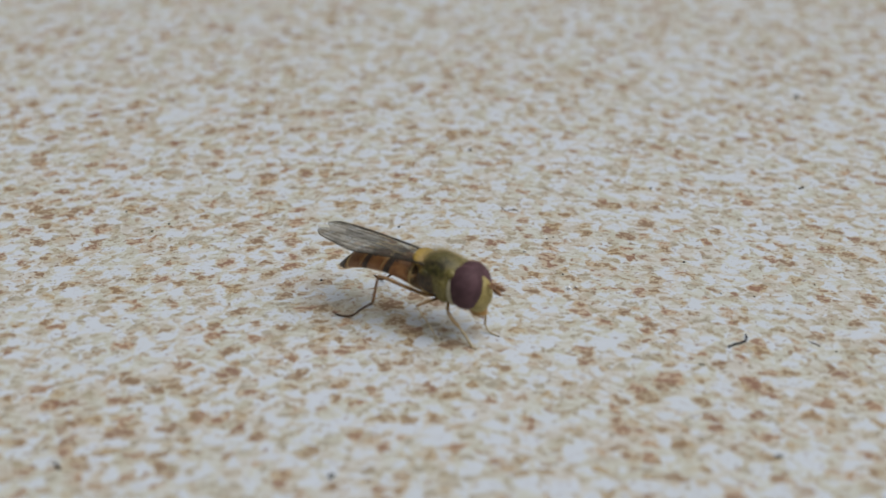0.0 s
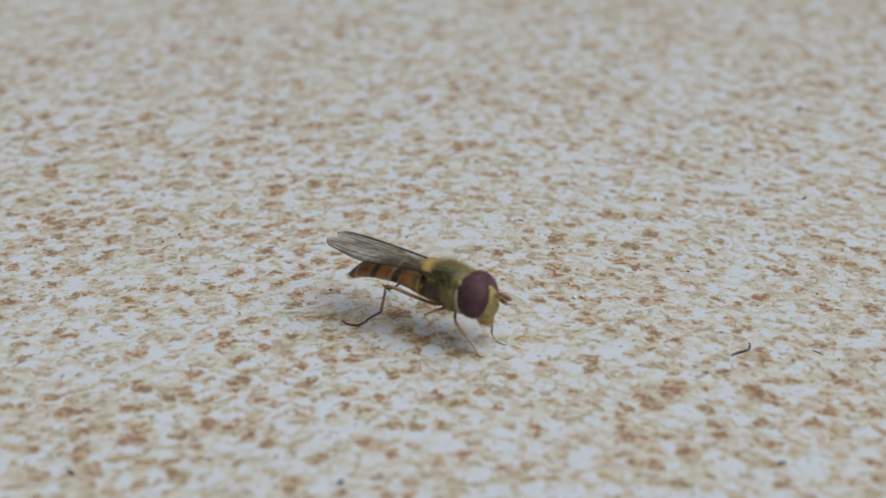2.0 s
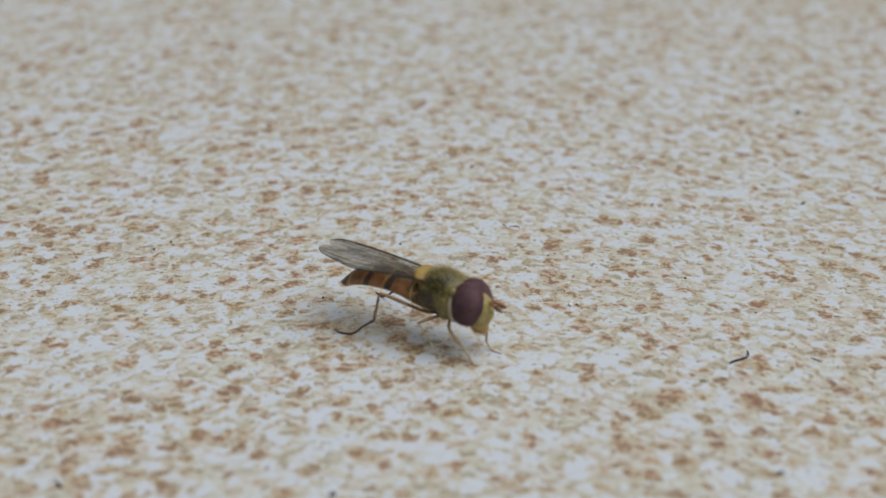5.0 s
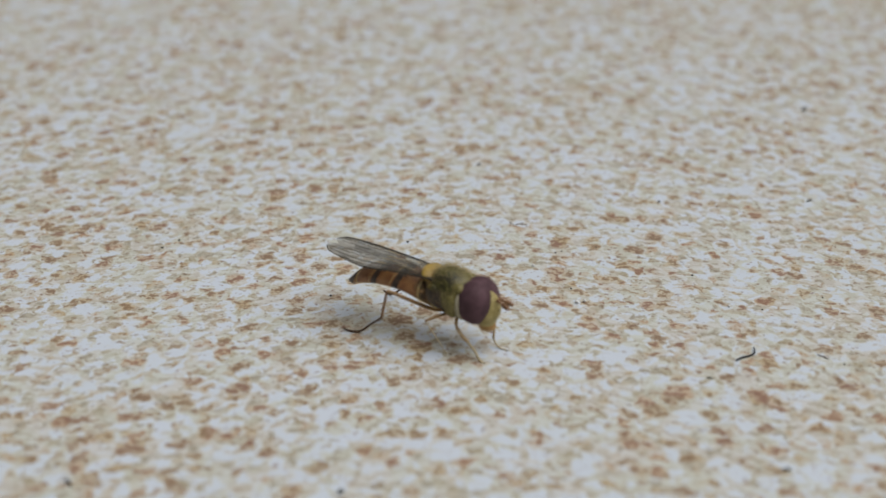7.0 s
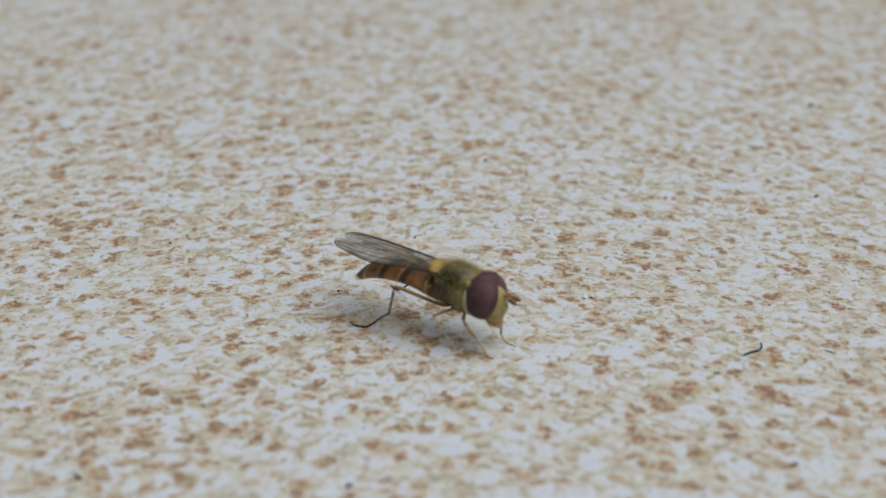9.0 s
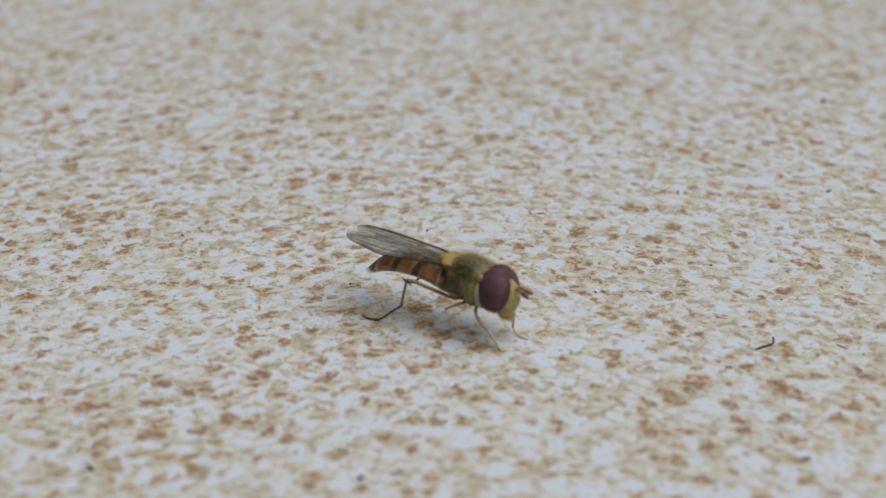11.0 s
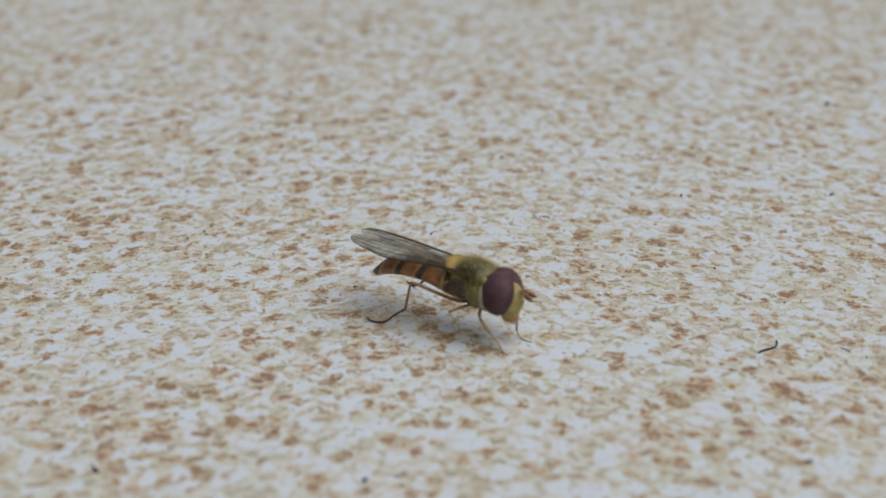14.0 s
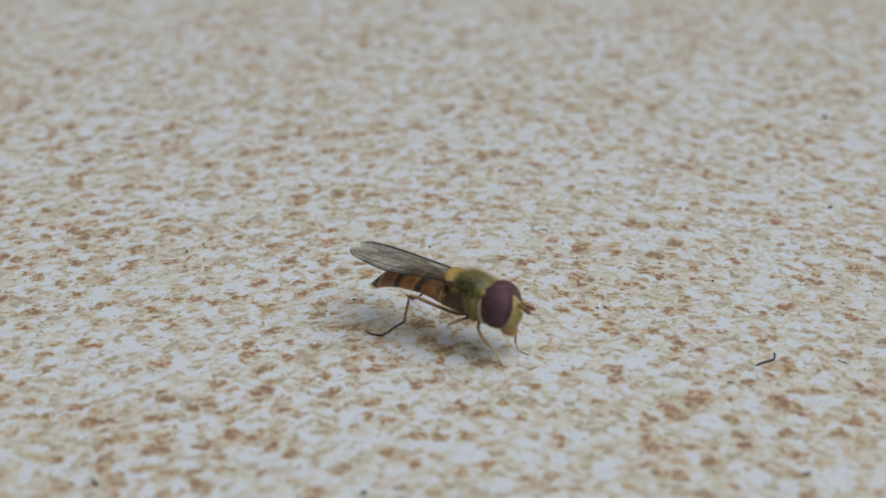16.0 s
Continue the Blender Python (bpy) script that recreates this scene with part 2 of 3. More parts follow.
def wing_material():
    """Smoky clear membrane, clearest towards the hinge."""
    m = Nodes("wing_membrane")
    v = m.coords((700, 1900, 1000))
    along = m.tree.nodes.new("ShaderNodeSeparateXYZ")
    m.link(m.coords((1000, 1000, 1000)), along.inputs[0])
    clear = m.add("ShaderNodeBsdfTransparent")
    clear.inputs["Color"].default_value = (0.80, 0.79, 0.74, 1)
    mix = m.add("ShaderNodeMixShader")
    m.link(m.math("MULTIPLY", m.step(m.noise(v, 1.2, 3, 0.6), 0.35, 0.7, 0.56, 0.82), m.step(along.outputs[0], -4.8, -2.4, 1.0, 0.42)), mix.inputs["Fac"])
    m.link(clear.outputs[0], mix.inputs[1])
    m.link(m.bsdf.outputs[0], mix.inputs[2])
    m.link(mix.outputs[0], m.tree.nodes["Material Output"].inputs["Surface"])
    m.colour(m.mix(m.step(m.noise(v, 1.6, 3, 0.6), 0.36, 0.66), (0.19, 0.182, 0.165), (0.40, 0.39, 0.36)))
    m.put(Roughness=0.16, Specular_IOR_Level=0.9)
    m.bump(m.noise(m.coords((420, 2600, 1000)), 1.3, 3, 0.55), 0.9, 0.00012)
    return m.mat


SURFACE = speckled_surface()
ORANGE = cuticle("orange_cuticle", (0.17, 0.070, 0.026), (0.34, 0.160, 0.060), 0.42, 1500, spread=(0.32, 0.58))
BLACK = cuticle("black_cuticle", (0.034, 0.025, 0.020), (0.072, 0.048, 0.034), 0.45)
BELLY = cuticle("pale_belly_cuticle", (0.52, 0.36, 0.14), (0.62, 0.47, 0.23), 0.5)
WAIST = cuticle("brown_waist_cuticle", (0.085, 0.045, 0.020), (0.20, 0.11, 0.045), 0.6, 2200)
SCUTELLUM = cuticle("amber_scutellum", (0.31, 0.20, 0.042), (0.44, 0.30, 0.075), 0.5, 2600)
FACE = cuticle("dusted_yellow_face", (0.31, 0.25, 0.085), (0.43, 0.35, 0.14), 0.6, 3600)
PALE_RIM = cuticle("silver_dusted_rim", (0.35, 0.32, 0.21), (0.49, 0.45, 0.32), 0.7)
EYE = eye_material()
THORAX_COAT = thorax_material()
AMBER = cuticle("amber_leg", (0.27, 0.15, 0.05), (0.39, 0.24, 0.085), 0.35, 5000)
BROWN_LEG = cuticle("brown_leg", (0.15, 0.072, 0.028), (0.26, 0.135, 0.052), 0.4, 5000)
DARK_LEG = cuticle("dark_tarsus", (0.055, 0.028, 0.014), (0.10, 0.05, 0.022), 0.45, 5000)
PALE_AMBER = cuticle("pale_amber_leg", (0.36, 0.24, 0.11), (0.47, 0.34, 0.18), 0.4, 5000)
MOUTH = cuticle("tan_mouth", (0.36, 0.20, 0.065), (0.50, 0.32, 0.12), 0.5, 5000)
STRAW = cuticle("straw_leg", (0.42, 0.335, 0.19), (0.52, 0.43, 0.27), 0.4, 5000)
HONEY = cuticle("honey_brown_leg", (0.21, 0.115, 0.042), (0.33, 0.195, 0.072), 0.4, 5000)
RUST = cuticle("rust_antenna", (0.18, 0.09, 0.045), (0.28, 0.15, 0.07), 0.5, 5000)
HAIR = cuticle("golden_hair", (0.31, 0.245, 0.10), (0.46, 0.38, 0.19), 0.5, 5000)
WING = wing_material()
VEIN = cuticle("dark_vein", (0.022, 0.017, 0.012), (0.05, 0.038, 0.022), 0.5, 5000)
FIBRE = cuticle("black_fibre", (0.012, 0.012, 0.014), (0.03, 0.03, 0.034), 0.75, 4000)
GRIT = cuticle("grey_grit", (0.09, 0.09, 0.08), (0.16, 0.16, 0.14), 0.7, 4000)
SLIVER = cuticle("brown_sliver", (0.10, 0.07, 0.055), (0.19, 0.13, 0.10), 0.6, 4000)
SOOT = cuticle("black_grain", (0.015, 0.014, 0.014), (0.04, 0.036, 0.03), 0.6, 4000)


def crystal_material():
    m = Nodes("glint_white_crystal")
    # only slightly clear: the grain's glint is put into the white base colour
    m.put(Base_Color=(0.97, 0.97, 0.97, 1), Roughness=0.06, Transmission_Weight=0.25, IOR=1.5)
    return m.mat


CRYSTAL = crystal_material()


# ---- mesh helpers; all shapes in millimetres ----
def part(name, bm, material, parent, label="", smooth=True):
    """Links a bmesh, drawn in millimetres, as one mesh object under a thing or a part."""
    bmesh.ops.recalc_face_normals(bm, faces=bm.faces)
    bmesh.ops.scale(bm, vec=(MM, MM, MM), verts=bm.verts)
    me = bpy.data.meshes.new(name)
    bm.to_mesh(me)
    bm.free()
    for p in me.polygons:
        p.use_smooth = smooth
    me.materials.append(material)
    ob = new(name, me)
    ob.parent = parent
    if label:
        ob["label"] = label
    return ob


def rings(bm, loops, closed=True):
    """Skins a row of equally long vertex loops, and closes both ends."""
    made = [[bm.verts.new(p) for p in loop] for loop in loops]
    n = len(made[0])
    for a, b in zip(made, made[1:]):
        for i in range(n):
            bm.faces.new((a[i], a[(i + 1) % n], b[(i + 1) % n], b[i]))
    if closed:
        bm.faces.new(made[0][::-1])
        bm.faces.new(made[-1])
    return made


def smooth_row(rows, x):
    """Catmull-Rom through rows of numbers whose first entry rises with x."""
    k = max(0, min(len(rows) - 2, sum(r[0] <= x for r in rows) - 1))
    a, b = rows[k], rows[k + 1]
    p, q = rows[max(0, k - 1)], rows[min(len(rows) - 1, k + 2)]
    u = (x - a[0]) / (b[0] - a[0])
    out = []
    for i in range(1, len(a)):
        ma = (b[i] - p[i]) / max(1e-6, b[0] - p[0]) * (b[0] - a[0])
        mb = (q[i] - a[i]) / max(1e-6, q[0] - a[0]) * (b[0] - a[0])
        out.append((2 * u**3 - 3 * u**2 + 1) * a[i] + (u**3 - 2 * u**2 + u) * ma + (-2 * u**3 + 3 * u**2) * b[i] + (u**3 - u**2) * mb)
    return out


def body_loop(rows, x, grow=0.0, n=40, start=0.0, end=math.tau):
    """A cross-section of a body that runs along x: rows of x, centre height, half width, half height."""
    h, ry, rz = smooth_row(rows, x)
    return [(x, (ry + grow) * math.sin(start + (end - start) * i / n), h + (rz + grow) * math.cos(start + (end - start) * i / n)) for i in range(n)]


def loft(rows, x0, x1, steps, grow=0.0, n=40):
    bm = bmesh.new()
    rings(bm, [body_loop(rows, x0 + (x1 - x0) * i / steps, grow, n) for i in range(steps + 1)])
    return bm


def dorsal_plate(rows, x0, x1, steps, grow, reach, skew=0.0, n=36):
    """A shell over the back of a lofted body, down to the angle `reach` on both sides."""
    bm = bmesh.new()
    grid = []
    for i in range(steps + 1):
        row = []
        for j in range(n + 1):
            ang = -reach + 2 * reach * j / n
            x = x0 + (x1 - x0) * i / steps + skew * (1 - math.cos(ang))
            edge = grow * (1.0 if 0 < i < steps and 0 < j < n else -1.0)
            h, ry, rz = smooth_row(rows, x)
            row.append(bm.verts.new((x, (ry + edge) * math.sin(ang), h + (rz + edge) * math.cos(ang))))
        grid.append(row)
    for r, s in zip(grid, grid[1:]):
        for j in range(n):
            bm.faces.new((r[j], r[j + 1], s[j + 1], s[j]))
    return bm


def ellipsoid(centre, radii, turn=(0, 0, 0), u=28, v=18):
    bm = bmesh.new()
    bmesh.ops.create_uvsphere(bm, u_segments=u, v_segments=v, radius=1.0)
    m = Matrix.Translation(centre) @ Euler([radians(k) for k in turn]).to_matrix().to_4x4() @ Matrix.Diagonal((*radii, 1))
    bmesh.ops.transform(bm, matrix=m, verts=bm.verts)
    return bm


def tube(points, radii, n=10, finer=4):
    """A round, tapering limb through the points."""
    pts = [Vector(p) for p in points]
    fine, rad = [], []
    for k in range(len(pts) - 1):
        p, a, b, q = pts[max(0, k - 1)], pts[k], pts[k + 1], pts[min(len(pts) - 1, k + 2)]
        for i in range(finer):
            u = i / finer
            fine.append(0.5 * (2 * a + (b - p) * u + (2 * p - 5 * a + 4 * b - q) * u * u + (3 * a - p - 3 * b + q) * u**3))
            rad.append(radii[k] + (radii[k + 1] - radii[k]) * u)
    fine.append(pts[-1])
    rad.append(radii[-1])
    bm = bmesh.new()
    loops = []
    side = Vector((0.3, 1, 0.2))
    for i, p in enumerate(fine):
        d = (fine[min(i + 1, len(fine) - 1)] - fine[max(i - 1, 0)]).normalized()
        side = (side - d * side.dot(d)).normalized()
        up = d.cross(side)
        loops.append([p + rad[i] * (math.cos(math.tau * j / n) * side + math.sin(math.tau * j / n) * up) for j in range(n)])
    rings(bm, loops)
    return bm


def joined(*pieces):
    """Several bmeshes as one."""
    me = bpy.data.meshes.new("joined")
    out = bmesh.new()
    for b in pieces:
        b.to_mesh(me)
        out.from_mesh(me)
        b.free()
    bpy.data.meshes.remove(me)
    return out


# ---- the surface ----
def build_surface():
    bm = bmesh.new()
    bmesh.ops.create_cube(bm, size=1.0)
    bmesh.ops.transform(bm, matrix=Matrix.Translation((0, 0, -10)) @ Matrix.Diagonal((12000, 12000, 20, 1)), verts=bm.verts)
    bmesh.ops.bevel(bm, geom=[e for e in bm.edges], offset=3, segments=3, affect="EDGES")
    floor = part("floor", bm, SURFACE, None, smooth=False)
    return tagged(floor, "glossy cream surface printed with ragged brown and tan specks", "floor", kind="structure")


# ---- the hoverfly: x runs to its head, y to its left, z up ----
ABDOMEN = [(-6.30, 1.88, 0.03, 0.03), (-6.20, 1.93, 0.20, 0.10), (-5.9, 2.10, 0.46, 0.26), (-5.2, 2.53, 0.80, 0.46), (-4.2, 2.91, 1.02, 0.55), (-3.2, 3.04, 1.08, 0.58), (-2.2, 2.94, 1.0, 0.65), (-1.4, 2.70, 0.88, 0.71), (-0.5, 2.38, 0.70, 0.70)]
THORAX = [(-1.35, 3.42, 0.25, 0.22), (-1.15, 3.38, 0.58, 0.42), (-0.7, 3.27, 0.97, 0.80), (-0.1, 3.14, 1.16, 1.15), (0.45, 3.06, 1.18, 1.20), (0.95, 3.02, 1.04, 1.04), (1.35, 3.0, 0.70, 0.72), (1.5, 3.0, 0.35, 0.4)]
SEGMENTS = [(-1.42, -0.7), (-2.72, -1.42), (-4.04, -2.72), (-5.40, -4.04), (-6.18, -5.40)]


def build_abdomen(fly):
    abdomen = part("abdomen", loft(ABDOMEN, -6.30, -0.5, 40), BELLY, fly, "orange abdomen with black cross bands")
    for x0, x1 in SEGMENTS:
        part("segment", dorsal_plate(ABDOMEN, x0, x1 - 0.02, 10, 0.022, radians(122)), WAIST if x1 > -1 else ORANGE, abdomen)
    for x, w, reach in ((-0.82, 0.12, 60), (-2.46, 0.30, 118), (-3.80, 0.29, 122)):
        part("band", dorsal_plate(ABDOMEN, x - w, x + w * 0.55, 6, 0.036, radians(reach), -0.22), BLACK, abdomen, "black cross band")
    for x, reach in ((-2.84, 116), (-4.17, 120), (-5.36, 120)):
        part("edge", dorsal_plate(ABDOMEN, x - 0.035, x + 0.035, 3, 0.030, radians(reach), -0.22), BELLY, abdomen, "thin pale segment edge")
    for x, w, reach in ((-3.55, 0.07, 46), (-2.30, 0.07, 46)):
        part("band", dorsal_plate(ABDOMEN, x - w, x + w, 4, 0.032, radians(reach), -0.12), BLACK, abdomen, "thin dark moustache band")
    part("tip", dorsal_plate(ABDOMEN, -6.29, -5.42, 8, 0.036, radians(150), -0.10), BLACK, abdomen, "black abdomen tip")


def build_thorax(fly):
    thorax = part("thorax", loft(THORAX, -1.35, 1.5, 28), THORAX_COAT, fly, "bronze olive thorax with dusty yellow sides")
    part("scutellum", ellipsoid((-1.04, 0, 3.76), (0.54, 0.84, 0.32), (0, 18, 0)), SCUTELLUM, thorax, "translucent amber scutellum")
    for s in (-1, 1):
        part("side_plate", ellipsoid((0.58, s * 0.84, 2.62), (0.44, 0.40, 0.80), (s * -14, 4, s * 12)), THORAX_COAT, thorax)
        part("side_plate", ellipsoid((-0.28, s * 0.80, 2.92), (0.58, 0.44, 0.78), (s * -12, -30, s * -8)), THORAX_COAT, thorax)
        part("shoulder", ellipsoid((0.94, s * 0.68, 3.56), (0.34, 0.30, 0.30)), THORAX_COAT, thorax)
        part("underside_plate", ellipsoid((0.35, s * 0.42, 2.06), (0.55, 0.36, 0.30)), THORAX_COAT, thorax)
        part("haltere", joined(tube([(-0.92, s * 0.80, 3.14), (-1.02, s * 0.95, 3.10), (-1.10, s * 1.02, 3.06)], [0.03, 0.03, 0.035], 8), ellipsoid((-1.14, s * 1.05, 3.05), (0.10, 0.08, 0.08), u=12, v=8)), HONEY, thorax)
    rng = random.Random(4)
    hairs = bmesh.new()
    for k in range(1150):
        x = rng.uniform(-1.25, 1.3)
        ang = rng.gauss(0.0, 0.45 if k % 2 else 0.9)
        h, ry, rz = smooth_row(THORAX, x)
        root = Vector((x, ry * math.sin(ang) * 0.98, h + rz * math.cos(ang) * 0.98))
        out = Vector((0.35 * x - 0.25 + rng.gauss(0, 0.25), math.sin(ang) + rng.gauss(0, 0.25), math.cos(ang) + rng.gauss(0, 0.25))).normalized()
        long = k % 2 and x < 0.9
        tip = root + out * (rng.uniform(0.18, 0.58) if long else rng.uniform(0.10, 0.32))
        wide = 0.0075 if long else 0.0050
        w = out.cross(Vector((rng.gauss(0, 1), rng.gauss(0, 1), rng.gauss(0, 1)))).normalized() * wide
        w2 = out.cross(w).normalized() * wide
        v = [hairs.verts.new(p) for p in (root + w, root - w * 0.5 + w2 * 0.87, root - w * 0.5 - w2 * 0.87, tip)]
        for f in ((0, 1, 3), (1, 2, 3), (2, 0, 3)):
            hairs.faces.new([v[i] for i in f])
    for k in range(700):
        x = rng.uniform(-1.6, -0.4)
        side = rng.choice((-1, 1))
        h, ry, rz = smooth_row(ABDOMEN, min(x, -0.6))
        ang = side * rng.uniform(0.7, 1.9)
        root = Vector((x, ry * math.sin(ang), h + rz * math.cos(ang)))
        out = Vector((rng.gauss(-0.3, 0.3), math.sin(ang), math.cos(ang) + rng.gauss(0.2, 0.3))).normalized()
        tip = root + out * rng.uniform(0.12, 0.34)
        w = out.cross(Vector((rng.gauss(0, 1), rng.gauss(0, 1), rng.gauss(0, 1)))).normalized() * 0.0055
        w2 = out.cross(w).normalized() * 0.0055
        v = [hairs.verts.new(p) for p in (root + w, root - w * 0.5 + w2 * 0.87, root - w * 0.5 - w2 * 0.87, tip)]
        for f in ((0, 1, 3), (1, 2, 3), (2, 0, 3)):
            hairs.faces.new([v[i] for i in f])
    tagged(part("hair", hairs, HAIR, thorax, "short golden hair"), kind="stuff")


FACE_ROWS = [(1.25, 2.15, 0.10, 0.15), (1.5, 2.22, 0.34, 0.36), (1.9, 2.28, 0.64, 0.52), (2.3, 2.34, 0.76, 0.62), (2.7, 2.33, 0.70, 0.60), (3.1, 2.31, 0.53, 0.55), (3.35, 2.26, 0.34, 0.48), (3.55, 2.14, 0.16, 0.38), (3.72, 1.9, 0.04, 0.1)]


def build_head(fly):
    head = part("head", ellipsoid((1.38, 0, 2.80), (0.46, 0.98, 0.86)), PALE_RIM, fly, "large head with plum brown compound eyes")
    for s in (-1, 1):
        part("eye", ellipsoid((1.68, s * 0.24, 2.84), (1.02, 1.10, 1.19), (s * 2, -3, s * -8), 48, 32), EYE, head, "plum brown compound eye")
        part("eye_rim", ellipsoid((1.07, s * 0.43, 2.70), (0.40, 0.82, 0.93), (0, -3, s * -6)), PALE_RIM, head, "pale silver-dusted rim")
        part("antenna", joined(
            tube([(2.86, s * 0.10, 3.20), (3.02, s * 0.13, 3.18), (3.14, s * 0.15, 3.12)], [0.07, 0.08, 0.08], 10),
            ellipsoid((3.40, s * 0.20, 3.02), (0.29, 0.11, 0.15), (0, 16, s * 10), 16, 12),
            tube([(3.22, s * 0.18, 3.14), (3.5, s * 0.3, 3.14), (3.82, s * 0.42, 3.06)], [0.02, 0.014, 0.006], 6)), RUST, head, "short rust orange antenna")
    bm = bmesh.new()
    loops = []
    for i in range(30):
        z = 1.25 + 2.45 * i / 29
        xc, ry, rx = smooth_row(FACE_ROWS, z)
        loops.append([(xc + rx * math.cos(math.tau * j / 32), ry * math.sin(math.tau * j / 32), z) for j in range(32)])
    rings(bm, loops)
    part("face", bm, FACE, head, "dusty yellow face")
    part("facial_knob", ellipsoid((2.92, 0, 2.62), (0.12, 0.14, 0.16), u=16, v=12), FACE, head)
    part("mouth_edge", ellipsoid((2.24, 0, 1.55), (0.52, 0.46, 0.33), (0, 14, 0), 20, 14), MOUTH, head, "tan mouth edge")
    part("proboscis", tube([(2.1, 0, 1.45), (2.02, 0, 1.27), (1.96, 0, 1.16)], [0.13, 0.11, 0.08], 10), RUST, head)


NEAR = [(0.55, -0.82), (1.39, -0.82), (3.16, -1.08), (4.53, -1.36), (5.52, -1.22), (6.39, -1.00), (6.95, -0.82), (7.28, -0.66), (7.42, -0.52), (7.48, -0.36)]
NEAR_BACK = [(0.55, -0.62), (1.2, -0.25), (2.2, 0.15), (4.0, 0.50), (5.5, 0.36), (6.5, 0.14), (7.0, 0.05), (7.28, -0.07), (7.42, -0.20), (7.48, -0.33)]
FAR = [(0.55, 0.78), (1.3, 0.60), (2.1, 0.70), (3.24, 0.85), (4.77, 1.02), (5.9, 1.06), (6.78, 0.99), (7.12, 0.89), (7.32, 0.73), (7.39, 0.56)]
FAR_BACK = [(0.55, 0.45), (1.2, 0.1), (2.2, -0.3), (4.0, -0.62), (5.5, -0.40), (6.5, -0.14), (7.0, 0.05), (7.18, 0.17), (7.32, 0.35), (7.39, 0.53)]


def wing_point(side, u, v):
    """A point of the folded wing: u from hinge to tip, v from trailing edge (0) to leading edge (1)."""
    lead, back = (NEAR, NEAR_BACK) if side < 0 else (FAR, FAR_BACK)
    x = 0.56 + (lead[-1][0] - 0.57) * u
    y = smooth_row(back, x)[0] * (1 - v) + smooth_row(lead, x)[0] * v
    bow = 0.10 * math.sin(math.pi * v) + 0.035 * math.sin(9 * v + 3 * u)
    z = 3.86 + 0.03 * u + bow * (0.3 + 0.7 * math.sin(math.pi * u)) - 0.06 * v + (-0.01 + 0.04 * u if side > 0 else 0.0)
    return Vector((-x, y, z))


def build_wing(fly, side):
    bm = bmesh.new()
    nu, nv = 48, 14
    top = [[bm.verts.new(wing_point(side, i / nu, j / nv)) for j in range(nv + 1)] for i in range(nu + 1)]
    for a, b in zip(top, top[1:]):
        for j in range(nv):
            bm.faces.new((a[j], a[j + 1], b[j + 1], b[j]))
    wing = part("wing", bm, WING, fly, "smoky clear wing with dark veins")
    costa = [wing_point(side, k / 20, 1.0) for k in range(21)]
    part("vein", tube(costa, [0.065 - 0.035 * k / 20 for k in range(21)], 6), VEIN, wing)
    for v0, v1, u0, u1, r in ((0.90, 0.93, 0.02, 0.80, 0.022), (0.80, 0.80, 0.02, 0.95, 0.020), (0.68, 0.58, 0.05, 0.97, 0.017), (0.52, 0.36, 0.08, 0.93, 0.015), (0.36, 0.20, 0.12, 0.78, 0.013), (0.20, 0.02, 0.15, 0.60, 0.012)):
        line = [wing_point(side, u0 + (u1 - u0) * k / 8, v0 + (v1 - v0) * (k / 8) ** 1.4) for k in range(9)]
        part("vein", tube(line, [r] * 9, 5, 2), VEIN, wing)
    for u, v0, v1 in ((0.36, 0.58, 0.80), (0.60, 0.36, 0.62), (0.78, 0.20, 0.52)):
        line = [wing_point(side, u + 0.03 * k / 3, v0 + (v1 - v0) * k / 3) for k in range(4)]
        part("vein", tube(line, [0.012] * 4, 5, 2), VEIN, wing)
    # pale strands laid on the membrane in place of its bright glints
    for v0, v1, u0, u1 in ((0.60, 0.64, 0.16, 0.34), (0.47, 0.42, 0.30, 0.50), (0.74, 0.74, 0.40, 0.54)):
        line = [wing_point(side, u0 + (u1 - u0) * k / 4, v0 + (v1 - v0) * k / 4) + Vector((0, 0, 0.02)) for k in range(5)]
        part("glint_strand", tube(line, [0.006, 0.018, 0.022, 0.018, 0.006], 5, 2), STRAW, wing, "pale strand standing in for a glint on the membrane")


def build_leg(fly, femur, tibia, tarsus, widths, materials, label):
    """A leg in three parts: thigh, shin and a jointed foot."""
    fw, tw, sw = widths
    n = len(femur)
    leg = part("leg", tube(femur, [fw * (0.75 if k in (0, n - 1) else 1.0) for k in range(n)]), materials[0], fly, label)
    part("tibia", tube(tibia, [tw * 0.8] + [tw] * (len(tibia) - 1)), materials[1], leg)
    part("tarsus", tube(tarsus, [sw] * (len(tarsus) - 1) + [sw * 0.6]), materials[2], leg)
    end, back = Vector(tarsus[-1]), Vector(tarsus[-2])
    d = (end - back).normalized()
    w = Vector((-d.y, d.x, 0)).normalized()
    part("claw", joined(*[tube([end, end + d * 0.06 + w * k * 0.04, end + d * 0.10 + w * k * 0.05 - Vector((0, 0, 0.02))], [0.018, 0.014, 0.004], 5) for k in (-1, 1)]), DARK_LEG, leg)


